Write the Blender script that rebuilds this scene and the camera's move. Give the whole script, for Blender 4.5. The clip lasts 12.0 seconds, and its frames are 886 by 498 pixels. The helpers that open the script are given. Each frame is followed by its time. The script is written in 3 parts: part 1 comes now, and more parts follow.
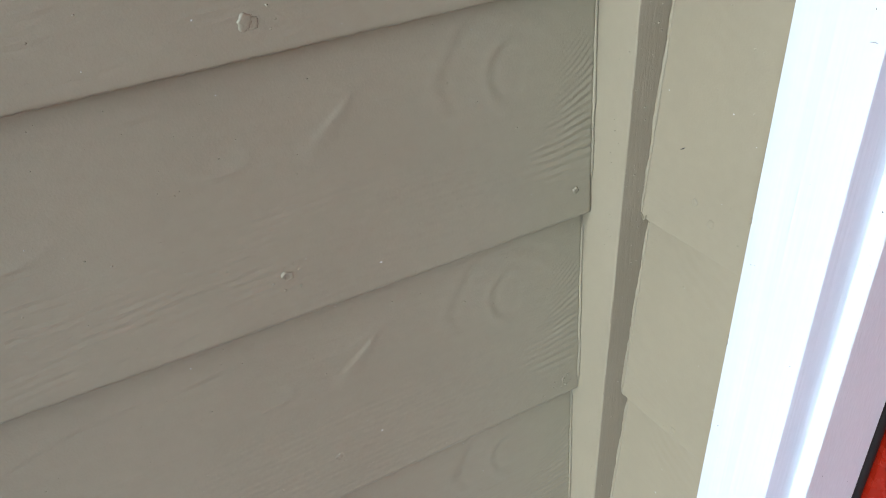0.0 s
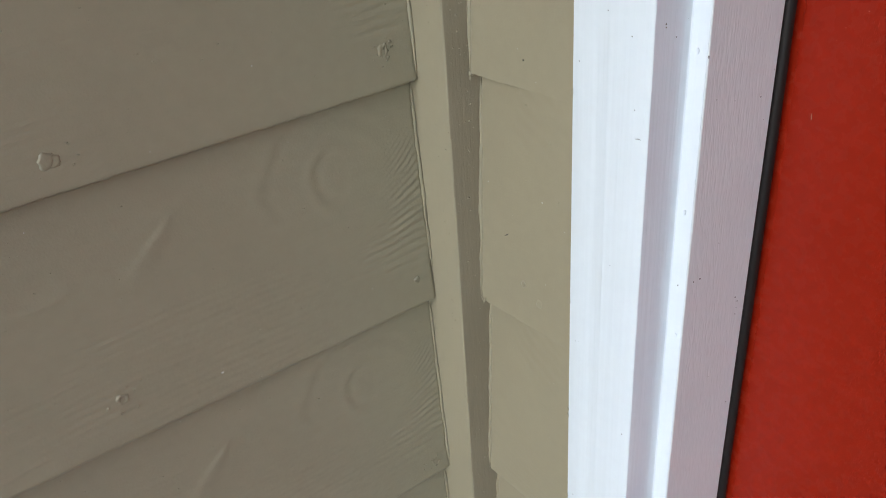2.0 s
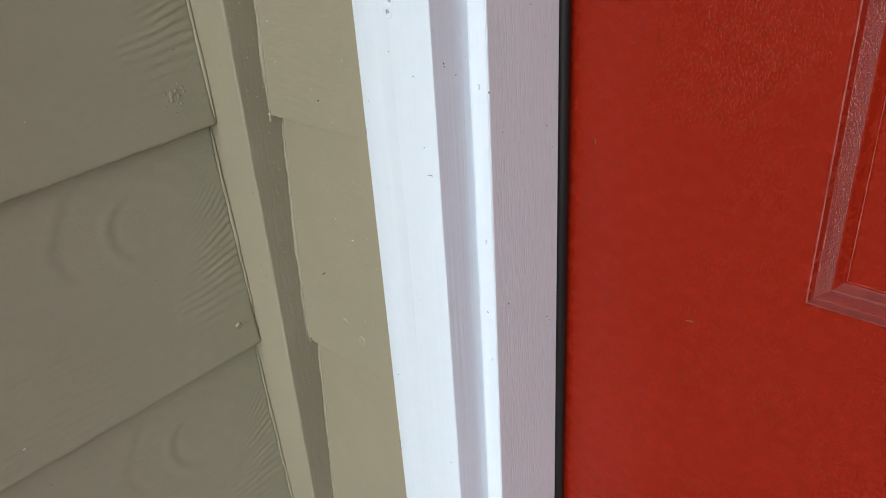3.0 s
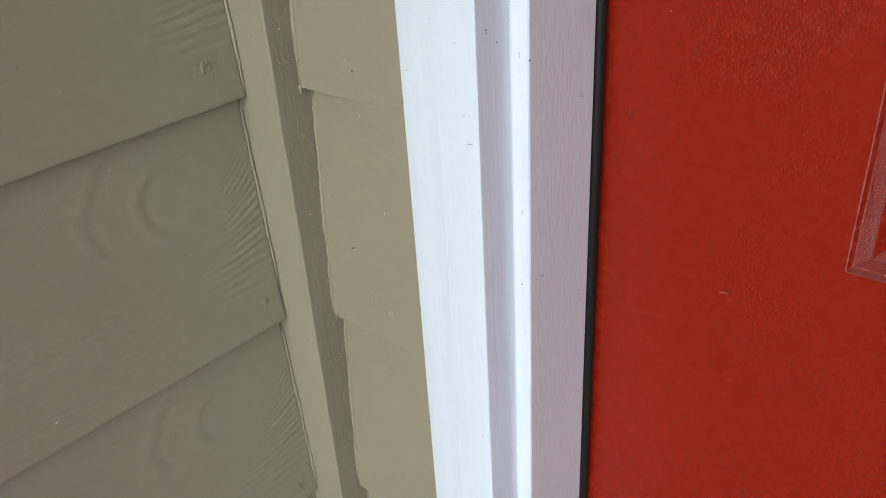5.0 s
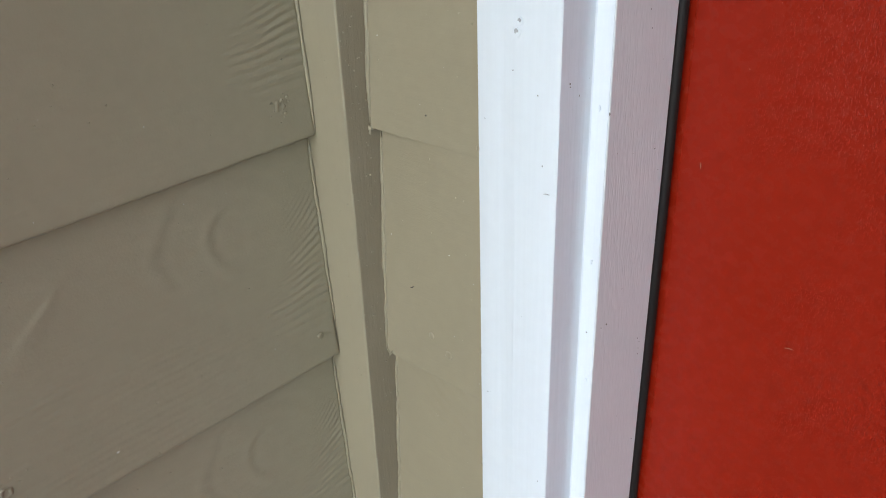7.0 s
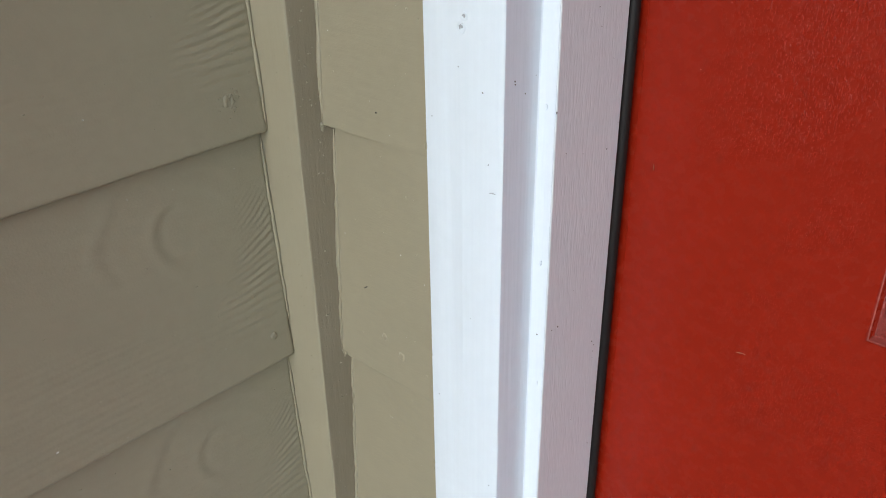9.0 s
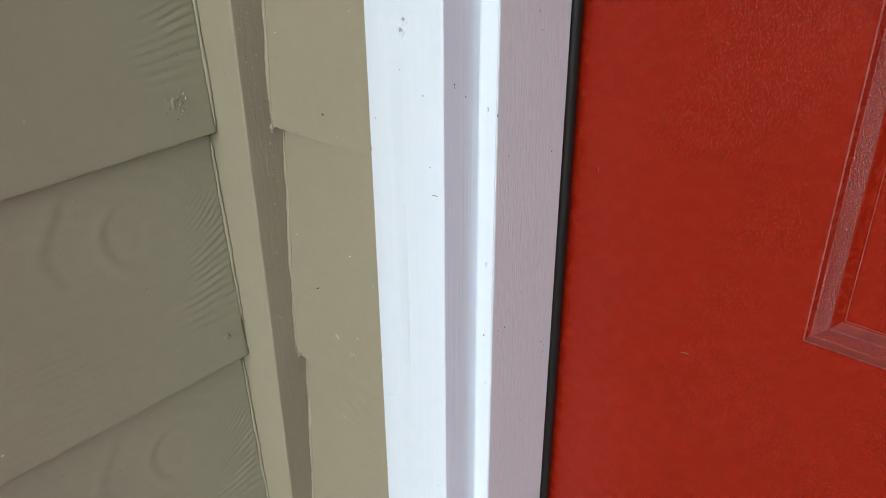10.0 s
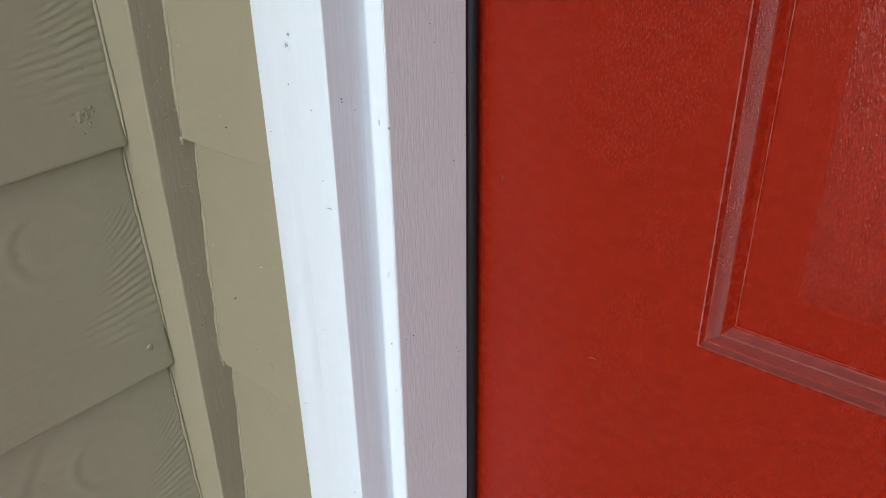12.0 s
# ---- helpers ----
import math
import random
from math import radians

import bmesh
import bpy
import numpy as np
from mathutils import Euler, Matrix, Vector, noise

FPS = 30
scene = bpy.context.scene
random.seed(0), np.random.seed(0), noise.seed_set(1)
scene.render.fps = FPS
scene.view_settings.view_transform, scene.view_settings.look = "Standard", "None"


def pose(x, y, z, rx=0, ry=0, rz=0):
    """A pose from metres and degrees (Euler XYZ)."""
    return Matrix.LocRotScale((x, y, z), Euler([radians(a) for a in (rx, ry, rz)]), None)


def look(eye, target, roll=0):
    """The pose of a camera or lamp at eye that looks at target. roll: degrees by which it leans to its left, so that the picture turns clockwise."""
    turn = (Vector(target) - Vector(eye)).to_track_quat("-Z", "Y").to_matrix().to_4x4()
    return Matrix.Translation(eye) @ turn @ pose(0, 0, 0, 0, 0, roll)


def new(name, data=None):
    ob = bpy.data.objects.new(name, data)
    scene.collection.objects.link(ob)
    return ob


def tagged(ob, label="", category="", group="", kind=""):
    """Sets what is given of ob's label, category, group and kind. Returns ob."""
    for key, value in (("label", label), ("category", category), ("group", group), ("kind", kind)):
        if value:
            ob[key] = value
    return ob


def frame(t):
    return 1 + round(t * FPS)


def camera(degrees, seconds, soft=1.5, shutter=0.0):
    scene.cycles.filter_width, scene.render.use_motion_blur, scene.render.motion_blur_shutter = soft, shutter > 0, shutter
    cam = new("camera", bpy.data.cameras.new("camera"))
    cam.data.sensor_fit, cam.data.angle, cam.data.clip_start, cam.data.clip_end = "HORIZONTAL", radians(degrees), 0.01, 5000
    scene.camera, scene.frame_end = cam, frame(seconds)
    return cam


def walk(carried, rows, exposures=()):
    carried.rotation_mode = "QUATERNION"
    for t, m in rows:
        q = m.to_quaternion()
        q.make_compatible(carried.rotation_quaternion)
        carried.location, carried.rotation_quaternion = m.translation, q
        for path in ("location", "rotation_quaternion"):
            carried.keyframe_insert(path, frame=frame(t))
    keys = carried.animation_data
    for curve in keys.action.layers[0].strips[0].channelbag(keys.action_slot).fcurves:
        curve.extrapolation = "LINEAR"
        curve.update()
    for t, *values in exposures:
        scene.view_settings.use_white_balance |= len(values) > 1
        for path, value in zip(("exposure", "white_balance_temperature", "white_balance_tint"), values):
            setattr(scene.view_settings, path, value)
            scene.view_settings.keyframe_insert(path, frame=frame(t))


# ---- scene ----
cam = camera(58.23, 12.0, soft=1.0)
PATH = [
    (0, (-0.33021, -0.35110, 1.19866), (-0.12593, 0.01618, 0.92779), -2.661),
    (0.5, (-0.32955, -0.35425, 1.21017), (-0.12570, 0.02248, 0.95226), -4.182),
    (0.8, (-0.32075, -0.36686, 1.21619), (-0.09088, 0.00132, 0.96799), -4.557),
    (1, (-0.31718, -0.36761, 1.22047), (-0.06579, -0.01133, 0.97578), -4.490),
    (1.5, (-0.30727, -0.37519, 1.21955), (-0.05208, -0.02117, 0.97553), -4.456),
    (2, (-0.28856, -0.38109, 1.22286), (-0.03117, -0.02696, 0.98130), -4.340),
    (2.5, (-0.26591, -0.39036, 1.22522), (0.00781, -0.04926, 0.98287), -4.680),
    (2.8, (-0.26208, -0.39750, 1.22333), (0.04210, -0.07905, 0.98654), -3.937),
    (3, (-0.26121, -0.39716, 1.23002), (0.06073, -0.09683, 0.99305), -3.870),
    (3.5, (-0.27482, -0.38668, 1.23258), (0.05354, -0.09398, 0.99486), -3.761),
    (3.7, (-0.27353, -0.38826, 1.23189), (0.05775, -0.09705, 0.99640), -3.602),
    (5.3, (-0.27879, -0.38121, 1.22037), (0.04213, -0.08500, 0.97691), -3.708),
    (5.5, (-0.27475, -0.37903, 1.22232), (0.05073, -0.08802, 0.97865), -3.291),
    (6, (-0.28247, -0.37230, 1.22571), (0.04233, -0.08171, 0.98062), -3.418),
    (6.3, (-0.28435, -0.37445, 1.23336), (0.03473, -0.06724, 1.00140), -2.857),
    (6.5, (-0.29099, -0.36413, 1.24229), (0.02850, -0.05717, 1.01056), -2.389),
    (7, (-0.29467, -0.35972, 1.23400), (0.02742, -0.05351, 1.00490), -2.053),
    (7.2, (-0.29461, -0.35860, 1.23714), (0.02599, -0.05547, 1.00192), -2.156),
    (8.8, (-0.28519, -0.36968, 1.22807), (0.04155, -0.06557, 1.00278), -1.131),
    (9, (-0.27634, -0.37180, 1.22910), (0.05065, -0.06988, 1.00122), -1.046),
    (9.5, (-0.26652, -0.38158, 1.22521), (0.06464, -0.08441, 0.99712), -0.747),
    (10, (-0.26525, -0.38679, 1.23113), (0.06900, -0.09343, 1.00261), -0.446),
    (10.5, (-0.25679, -0.40041, 1.23551), (0.07964, -0.11203, 1.00388), -0.386),
    (11, (-0.25090, -0.40706, 1.23079), (0.08312, -0.11525, 0.99997), -0.456),
    (11.5, (-0.23892, -0.41542, 1.23115), (0.09496, -0.12420, 0.99938), -0.539),
    (12, (-0.23460, -0.42024, 1.23966), (0.10177, -0.13246, 1.00720), -1.005),
]
EXPOSURES = [(0.0, 1.46, 5300, 7), (0.5, 1.40, 5500, 7), (0.8, 1.19, 5650, 6), (1.0, 1.05, 5700, 6), (2.0, 1.0, 5700, 6), (3.0, 0.98, 5700, 6), (5.5, 1.0, 5700, 6), (7.0, 1.02, 5700, 6), (12.0, 1.0, 5700, 6)]
walk(cam, [(t, look(eye, target, roll)) for t, eye, target, roll in PATH], exposures=EXPOSURES)

# ---- light ----
world = bpy.data.worlds.new("overcast_sky")
scene.world = world
world.use_nodes = True
wn, wl = world.node_tree.nodes, world.node_tree.links
sky = wn.new("ShaderNodeTexSky")
sky.sky_type = 'NISHITA'
sky.sun_disc = False
sky.sun_elevation = radians(29)
sky.sun_rotation = radians(-97)
sky.dust_density = 1.0
wn["Background"].inputs["Strength"].default_value = 0.14
wl.new(sky.outputs[0], wn["Background"].inputs["Color"])

sun = new("sun", bpy.data.lights.new("sun", 'SUN'))
sun.data.energy = 0.9
sun.data.angle = radians(70)
sun.data.color = (1.0, 0.97, 0.93)
sun.matrix_world = look((-6, -1.5, 3.3), (0, 0, 0.0))


# ---- materials ----
def paint(name, color, rough, grain, grain_size, vary=0.06, bump=0.0004, stipple=700.0, stipple_bump=0.0001, spec=0.5, brush=0.0):
    """Painted surface: colour drift at two scales, grain stretched by grain_size, and a fine roller stipple."""
    m = bpy.data.materials.new(name)
    m.use_nodes = True
    nt = m.node_tree
    n, l = nt.nodes, nt.links
    bsdf = n["Principled BSDF"]
    tc = n.new("ShaderNodeTexCoord")

    def tex(scale, detail, mapping=None, rough_=0.55):
        t = n.new("ShaderNodeTexNoise")
        t.inputs["Scale"].default_value = scale
        t.inputs["Detail"].default_value = detail
        t.inputs["Roughness"].default_value = rough_
        if mapping:
            mp = n.new("ShaderNodeMapping")
            mp.inputs["Scale"].default_value = mapping
            l.new(tc.outputs["Object"], mp.inputs[0])
            l.new(mp.outputs[0], t.inputs["Vector"])
        else:
            l.new(tc.outputs["Object"], t.inputs["Vector"])
        return t

    def math_node(op, a, b):
        k = n.new("ShaderNodeMath")
        k.operation = op
        for i, v in enumerate((a, b)):
            if isinstance(v, (int, float)):
                k.inputs[i].default_value = v
            else:
                l.new(v, k.inputs[i])
        return k.outputs[0]

    large, small = tex(9.0, 3), tex(140.0, 4)
    streak = tex(1.0, 4, grain_size)
    stip = tex(stipple, 2)
    mix = math_node('ADD', math_node('MULTIPLY', large.outputs["Fac"], 0.6), math_node('MULTIPLY', small.outputs["Fac"], 0.4))
    ramp = n.new("ShaderNodeMapRange")
    ramp.inputs["From Min"].default_value, ramp.inputs["From Max"].default_value = 0.3, 0.7
    ramp.inputs["To Min"].default_value, ramp.inputs["To Max"].default_value = 1 - vary, 1 + vary
    if brush:
        mix = math_node('ADD', mix, math_node('MULTIPLY', math_node('SUBTRACT', streak.outputs["Fac"], 0.5), brush))
    l.new(mix, ramp.inputs["Value"])
    tone = n.new("ShaderNodeVectorMath")
    tone.operation = 'SCALE'
    tone.inputs[0].default_value = color
    l.new(ramp.outputs[0], tone.inputs["Scale"])
    l.new(tone.outputs[0], bsdf.inputs["Base Color"])
    l.new(math_node('ADD', math_node('MULTIPLY', small.outputs["Fac"], 0.16), rough - 0.08), bsdf.inputs["Roughness"])
    bsdf.inputs["Specular IOR Level"].default_value = spec
    b1, b2 = n.new("ShaderNodeBump"), n.new("ShaderNodeBump")
    b1.inputs["Distance"].default_value = bump
    b1.inputs["Strength"].default_value = grain
    b2.inputs["Distance"].default_value = stipple_bump
    b2.inputs["Strength"].default_value = 0.8
    l.new(streak.outputs["Fac"], b1.inputs["Height"])
    l.new(stip.outputs["Fac"], b2.inputs["Height"])
    l.new(b1.outputs[0], b2.inputs["Normal"])
    l.new(b2.outputs[0], bsdf.inputs["Normal"])
    return m


def door_paint(name, color, low, high, depth, rough=0.22, spec=0.55, swell=0.52, smooth_from=0.0, rail_top=0.0, stretch=0.32):
    """Glossy red enamel over a skin with a pressed, short-stroked wood texture that comes and goes."""
    m = paint(name, color, rough, 0.0, (1, 1, 1), vary=0.05, stipple=260.0, stipple_bump=0.00002, spec=spec)
    n, l = m.node_tree.nodes, m.node_tree.links
    bsdf = n["Principled BSDF"]
    tc = n.new("ShaderNodeTexCoord")
    mp = n.new("ShaderNodeMapping")
    mp.inputs["Scale"].default_value = (1.0, 1.0, stretch)
    l.new(tc.outputs["Object"], mp.inputs[0])
    t = n.new("ShaderNodeTexNoise")
    t.inputs["Scale"].default_value = 1350.0
    t.inputs["Detail"].default_value = 1.5
    l.new(mp.outputs[0], t.inputs["Vector"])
    where = n.new("ShaderNodeTexNoise")
    where.inputs["Scale"].default_value = 14.0
    where.inputs["Detail"].default_value = 3.0
    l.new(tc.outputs["Object"], where.inputs["Vector"])
    gate = n.new("ShaderNodeMapRange")
    gate.inputs["From Min"].default_value, gate.inputs["From Max"].default_value = 0.42, 0.62
    gate.inputs["To Min"].default_value, gate.inputs["To Max"].default_value = low, high
    l.new(where.outputs["Fac"], gate.inputs["Value"])
    pits = n.new("ShaderNodeMapRange")
    pits.inputs["From Min"].default_value, pits.inputs["From Max"].default_value = swell, 0.72
    l.new(t.outputs["Fac"], pits.inputs["Value"])
    mul = n.new("ShaderNodeMath")
    mul.operation = 'MULTIPLY'
    l.new(pits.outputs[0], mul.inputs[0])
    l.new(gate.outputs[0], mul.inputs[1])
    if smooth_from:
        # the pressing fades out towards the sanded edge of the stile
        axes, fade, fade_mul = n.new("ShaderNodeSeparateXYZ"), n.new("ShaderNodeMapRange"), n.new("ShaderNodeMath")
        l.new(tc.outputs["Object"], axes.inputs[0])
        l.new(axes.outputs[1], fade.inputs["Value"])
        fade.inputs["From Min"].default_value, fade.inputs["From Max"].default_value = smooth_from, smooth_from - 0.08
        fade_mul.operation = 'MULTIPLY'
        l.new(mul.outputs[0], fade_mul.inputs[0])
        l.new(fade.outputs[0], fade_mul.inputs[1])
        mul = fade_mul
    if rail_top:
        # the rail below the panels is pressed with a finer, pebbled pattern
        pebble, span, beyond = n.new("ShaderNodeTexNoise"), n.new("ShaderNodeMapRange"), n.new("ShaderNodeMapRange")
        pebble.inputs["Scale"].default_value = 780.0
        pebble.inputs["Detail"].default_value = 2.0
        l.new(tc.outputs["Object"], pebble.inputs["Vector"])
        span.inputs["From Min"].default_value, span.inputs["From Max"].default_value = rail_top + 0.004, rail_top - 0.03
        l.new(axes.outputs[2], span.inputs["Value"])
        beyond.inputs["From Min"].default_value, beyond.inputs["From Max"].default_value = -0.265, -0.335
        l.new(axes.outputs[1], beyond.inputs["Value"])
        strong = n.new("ShaderNodeMath")
        strong.operation = 'MULTIPLY'
        strong.inputs[1].default_value = 1.3
        l.new(pebble.outputs["Fac"], strong.inputs[0])
        total = strong.outputs[0]
        for mask in (span, beyond):
            step = n.new("ShaderNodeMath")
            step.operation = 'MULTIPLY'
            l.new(total, step.inputs[0])
            l.new(mask.outputs[0], step.inputs[1])
            total = step.outputs[0]
        both = n.new("ShaderNodeMath")
        both.operation = 'ADD'
        l.new(mul.outputs[0], both.inputs[0])
        l.new(total, both.inputs[1])
        mul = both
    b = n.new("ShaderNodeBump")
    b.inputs["Distance"].default_value = depth
    b.inputs["Strength"].default_value = 1.0
    l.new(mul.outputs[0], b.inputs["Height"])
    l.new(bsdf.inputs["Normal"].links[0].from_socket, b.inputs["Normal"])
    l.new(b.outputs[0], bsdf.inputs["Normal"])
    return m


OLIVE = (0.331, 0.289, 0.194)
MAT_SIDING = paint("olive_siding_paint", OLIVE, 0.50, 0.5, (22, 22, 300), vary=0.06, bump=0.0004, stipple_bump=0.00015)
MAT_POST = paint("olive_trim_paint", OLIVE, 0.46, 0.4, (300, 300, 14), vary=0.05, bump=0.0005)
MAT_POST_DARKER = paint("darker_brown_olive_on_sawn_wood", (0.284, 0.236, 0.160), 0.66, 1.0, (380, 380, 50), vary=0.06, bump=0.00034, stipple_bump=0.00018, spec=0.25)
MAT_WHITE = paint("white_trim_paint", (0.765, 0.81, 0.855), 0.46, 0.6, (430, 430, 11), vary=0.03, bump=0.0004, stipple_bump=0.00004, spec=0.35, brush=0.5)
MAT_JAMB = paint("white_jamb_paint", (0.790, 0.825, 0.835), 0.45, 0.7, (640, 640, 105), vary=0.03, bump=0.00036, stipple_bump=0.00004, brush=0.6)
RED = (0.255, 0.0128, 0.0031)
MAT_RED = door_paint("red_door_enamel", RED, 0.22, 1.0, 0.00022, 0.27, 0.20, 0.55, -0.190, 1.0168)
MAT_RED_PRESSED = door_paint("red_enamel_on_pressed_grain", RED, 0.8, 1.0, 0.00026, 0.28, 0.46, 0.38)
# bead base is pinker than RED: the white jamb's reflection mixed into the colour
MAT_RED_BEAD = door_paint("red_enamel_on_bead", (0.255, 0.029, 0.020), 0.9, 1.0, 0.00030, 0.24, 1.0, 0.40, stretch=0.75)
MAT_RED_BEAD.node_tree.nodes["Principled BSDF"].inputs["Coat Weight"].default_value = 1.0
MAT_RED_BEAD.node_tree.nodes["Principled BSDF"].inputs["Coat Roughness"].default_value = 0.25
# paler red for up-facing stretches: dust plus the sky's reflection put into the colour
MAT_RED_DUST_SHEEN = paint("dusty_sky_sheen_red_enamel", (0.225, 0.037, 0.026), 0.6, 0.8, (900, 900, 900), vary=0.32, bump=0.0003, stipple_bump=0.0002, spec=0.4)
# pale red that paints the bright edge highlight onto the moulding lips
MAT_RED_LIP_GLINT = paint("lip_glint_red_enamel", (0.36, 0.085, 0.062), 0.35, 0.8, (900, 900, 300), vary=0.4, bump=0.0003, spec=0.6)
# pale dots on the door that stand in for glints on the enamel
MAT_RED_GLINT_DOTS = paint("pale_red_glint_dots", (0.42, 0.15, 0.10), 0.6, 0.0, (1, 1, 1))
MAT_RUBBER = paint("black_rubber", (0.014, 0.011, 0.010), 0.5, 0.2, (300, 300, 20), vary=0.2, bump=0.0002, spec=0.3)
MAT_CHIP = paint("pale_chip", (0.44, 0.28, 0.18), 0.6, 0.0, (1, 1, 1))
MAT_DARK = paint("dark_debris", (0.03, 0.022, 0.016), 0.7, 0.0, (1, 1, 1))
MAT_DIRT = paint("grey_dirt", (0.17, 0.155, 0.15), 0.7, 0.0, (1, 1, 1), vary=0.3)
MAT_GREY = paint("soft_grey", (0.40, 0.41, 0.42), 0.7, 0.6, (300, 300, 300), vary=0.15)
MAT_DUST = paint("pale_dust", (0.62, 0.60, 0.54), 0.7, 0.0, (1, 1, 1))
MAT_CONCRETE = paint("porch_concrete", (0.17, 0.16, 0.15), 0.85, 0.5, (60, 60, 60), vary=0.12, bump=0.001)
MAT_CEILING = paint("white_ceiling_paint", (0.74, 0.74, 0.72), 0.6, 0.3, (60, 3, 60), vary=0.03)
MAT_GRASS = paint("lawn_green", (0.06, 0.085, 0.03), 0.9, 0.6, (40, 40, 40), vary=0.25, bump=0.02)


# ---- mesh helpers ----
def link(name, bm, material, smooth=False):
    me = bpy.data.meshes.new(name)
    bm.normal_update()
    bm.to_mesh(me)
    bm.free()
    me.materials.append(material)
    if smooth:
        for p in me.polygons:
            p.use_smooth = True
    return new(name, me)


def part(name, bm, material, parent, label="", smooth=False):
    ob = link(name, bm, material, smooth)
    ob.parent = parent
    if label:
        ob["label"] = label
    return ob


def box(x0, x1, y0, y1, z0, z1, bevel=0.0):
    bm = bmesh.new()
    bmesh.ops.create_cube(bm, size=1.0)
    for v in bm.verts:
        v.co = Vector(((x0, x1)[v.co.x > 0], (y0, y1)[v.co.y > 0], (z0, z1)[v.co.z > 0]))
    if bevel:
        bmesh.ops.bevel(bm, geom=bm.edges[:], offset=bevel, segments=3, affect='EDGES', profile=0.5)
    return bm


def prism(outline, z0, z1, steps=1, wobble=0.0, seed=0):
    """An upright bar with this outline in plan, with hand-made unevenness of wobble metres along it."""
    bm = bmesh.new()
    rings = []
    for i in range(steps + 1):
        z = z0 + (z1 - z0) * i / steps
        ring = []
        for k, (x, y) in enumerate(outline):
            dx = wobble * noise.noise((seed + k * 0.13, z * 9.0, 0.0)) + wobble * 0.5 * noise.noise((seed + k * 0.7, z * 60.0, 3.0))
            dy = wobble * noise.noise((seed + k * 0.13, z * 9.0, 7.0)) + wobble * 0.5 * noise.noise((seed + k * 0.7, z * 60.0, 9.0))
            ring.append(bm.verts.new((x + dx, y + dy, z)))
        rings.append(ring)
    c = len(outline)
    for a, b in zip(rings, rings[1:]):
        for k in range(c):
            bm.faces.new((a[k], a[(k + 1) % c], b[(k + 1) % c], b[k]))
    bm.faces.new(rings[0][::-1])
    bm.faces.new(rings[-1])
    bmesh.ops.recalc_face_normals(bm, faces=bm.faces[:])
    return bm


def shade_by_angle(ob, degrees=32):
    """Smooth shading that keeps edges sharper than this angle."""
    me = ob.data
    for p in me.polygons:
        p.use_smooth = True
    bm = bmesh.new()
    bm.from_mesh(me)
    for e in bm.edges:
        if len(e.link_faces) == 2 and e.calc_face_angle(0) > radians(degrees):
            e.smooth = False
    bm.to_mesh(me)
    bm.free()
    return ob


def arc(cx, cy, r, a0, a1, n):
    return [(cx + r * math.cos(radians(a0 + (a1 - a0) * i / n)), cy + r * math.sin(radians(a0 + (a1 - a0) * i / n))) for i in range(n + 1)]


def empty(name):
    return new(name)


# ---- the unseen porch that closes the place and shapes its light ----
ground = tagged(link("ground", box(-60, 60, -60, 60, -0.40, -0.15), MAT_GRASS), "flat green lawn round the porch", "ground", kind="structure")
floor = tagged(link("floor", box(-3.6, 0.30, -2.6, 0.16, -0.15, 0.0, 0.01), MAT_CONCRETE), "grey concrete porch slab", "floor", kind="structure")
# unseen wall, added only to dim the light arriving from -y
south_light_block = tagged(link("south_light_block", box(-1.1, 0.30, -2.75, -2.6, -0.15, 2.60), MAT_SIDING), "unseen plain olive wall added to cut light from the south", "wall", kind="structure")
# assumed ceiling out of view; its depth sets how low the daylight comes in
ceiling = tagged(link("ceiling", box(-1.5, 0.30, -2.6, 0.16, 2.49, 2.60), MAT_CEILING), "unseen white porch ceiling added to hold back overhead sky", "ceiling", kind="structure")

wall_north = tagged(empty("wall_north"), "olive lap siding wall with wood grain boards", "wall", kind="structure")
part("sheathing", box(-1.9, 0.30, 0.021, 0.16, 0.0, 2.49), MAT_SIDING, wall_north)
wall_east = tagged(empty("wall_east"), "olive lap siding strip beside the red door", "wall", kind="structure")
part("sheathing", box(0.0205, 0.30, -0.150, 0.0205, 0.0, 2.49), MAT_SIDING, wall_east)
part("sheathing", box(0.0205, 0.30, -2.6, -1.094, 0.0, 2.49), MAT_SIDING, wall_east)
part("sheathing", box(0.0205, 0.30, -1.094, -0.150, 2.062, 2.49), MAT_SIDING, wall_east)
wall_behind = tagged(link("wall_inside", box(0.31, 0.36, -1.3, 0.1, 0.0, 2.49), MAT_CEILING), "plain wall behind the closed door", "wall", kind="structure")

# ---- lap siding boards ----
LAP, DEEP, THICK, BOARD_H = 0.1545, 0.0085, 0.0078, 0.176
FILL, FILL_END = 0.96, 0.070               # how flat the short boards are pulled, and where along them


def smooth01(a, b, x):
    t = np.clip((x - a) / (b - a), 0, 1)
    return t * t * (3 - 2 * t)


def fbm(u, v, su, sv, seed):
    """Sum of a few drifting waves, a soft irregular field between about -1 and 1."""
    rng = np.random.RandomState(seed)
    out = 0.0
    for i in range(9):
        a, b, c = rng.uniform(-1, 1), rng.uniform(-1, 1), rng.uniform(0, 6.28)
        k = 1.0 + i * 0.45
        out = out + np.sin(k * (u * su * a * 6.28 + v * sv * b * 6.28) + c) / (1 + 0.35 * i)
    return out / 3.2


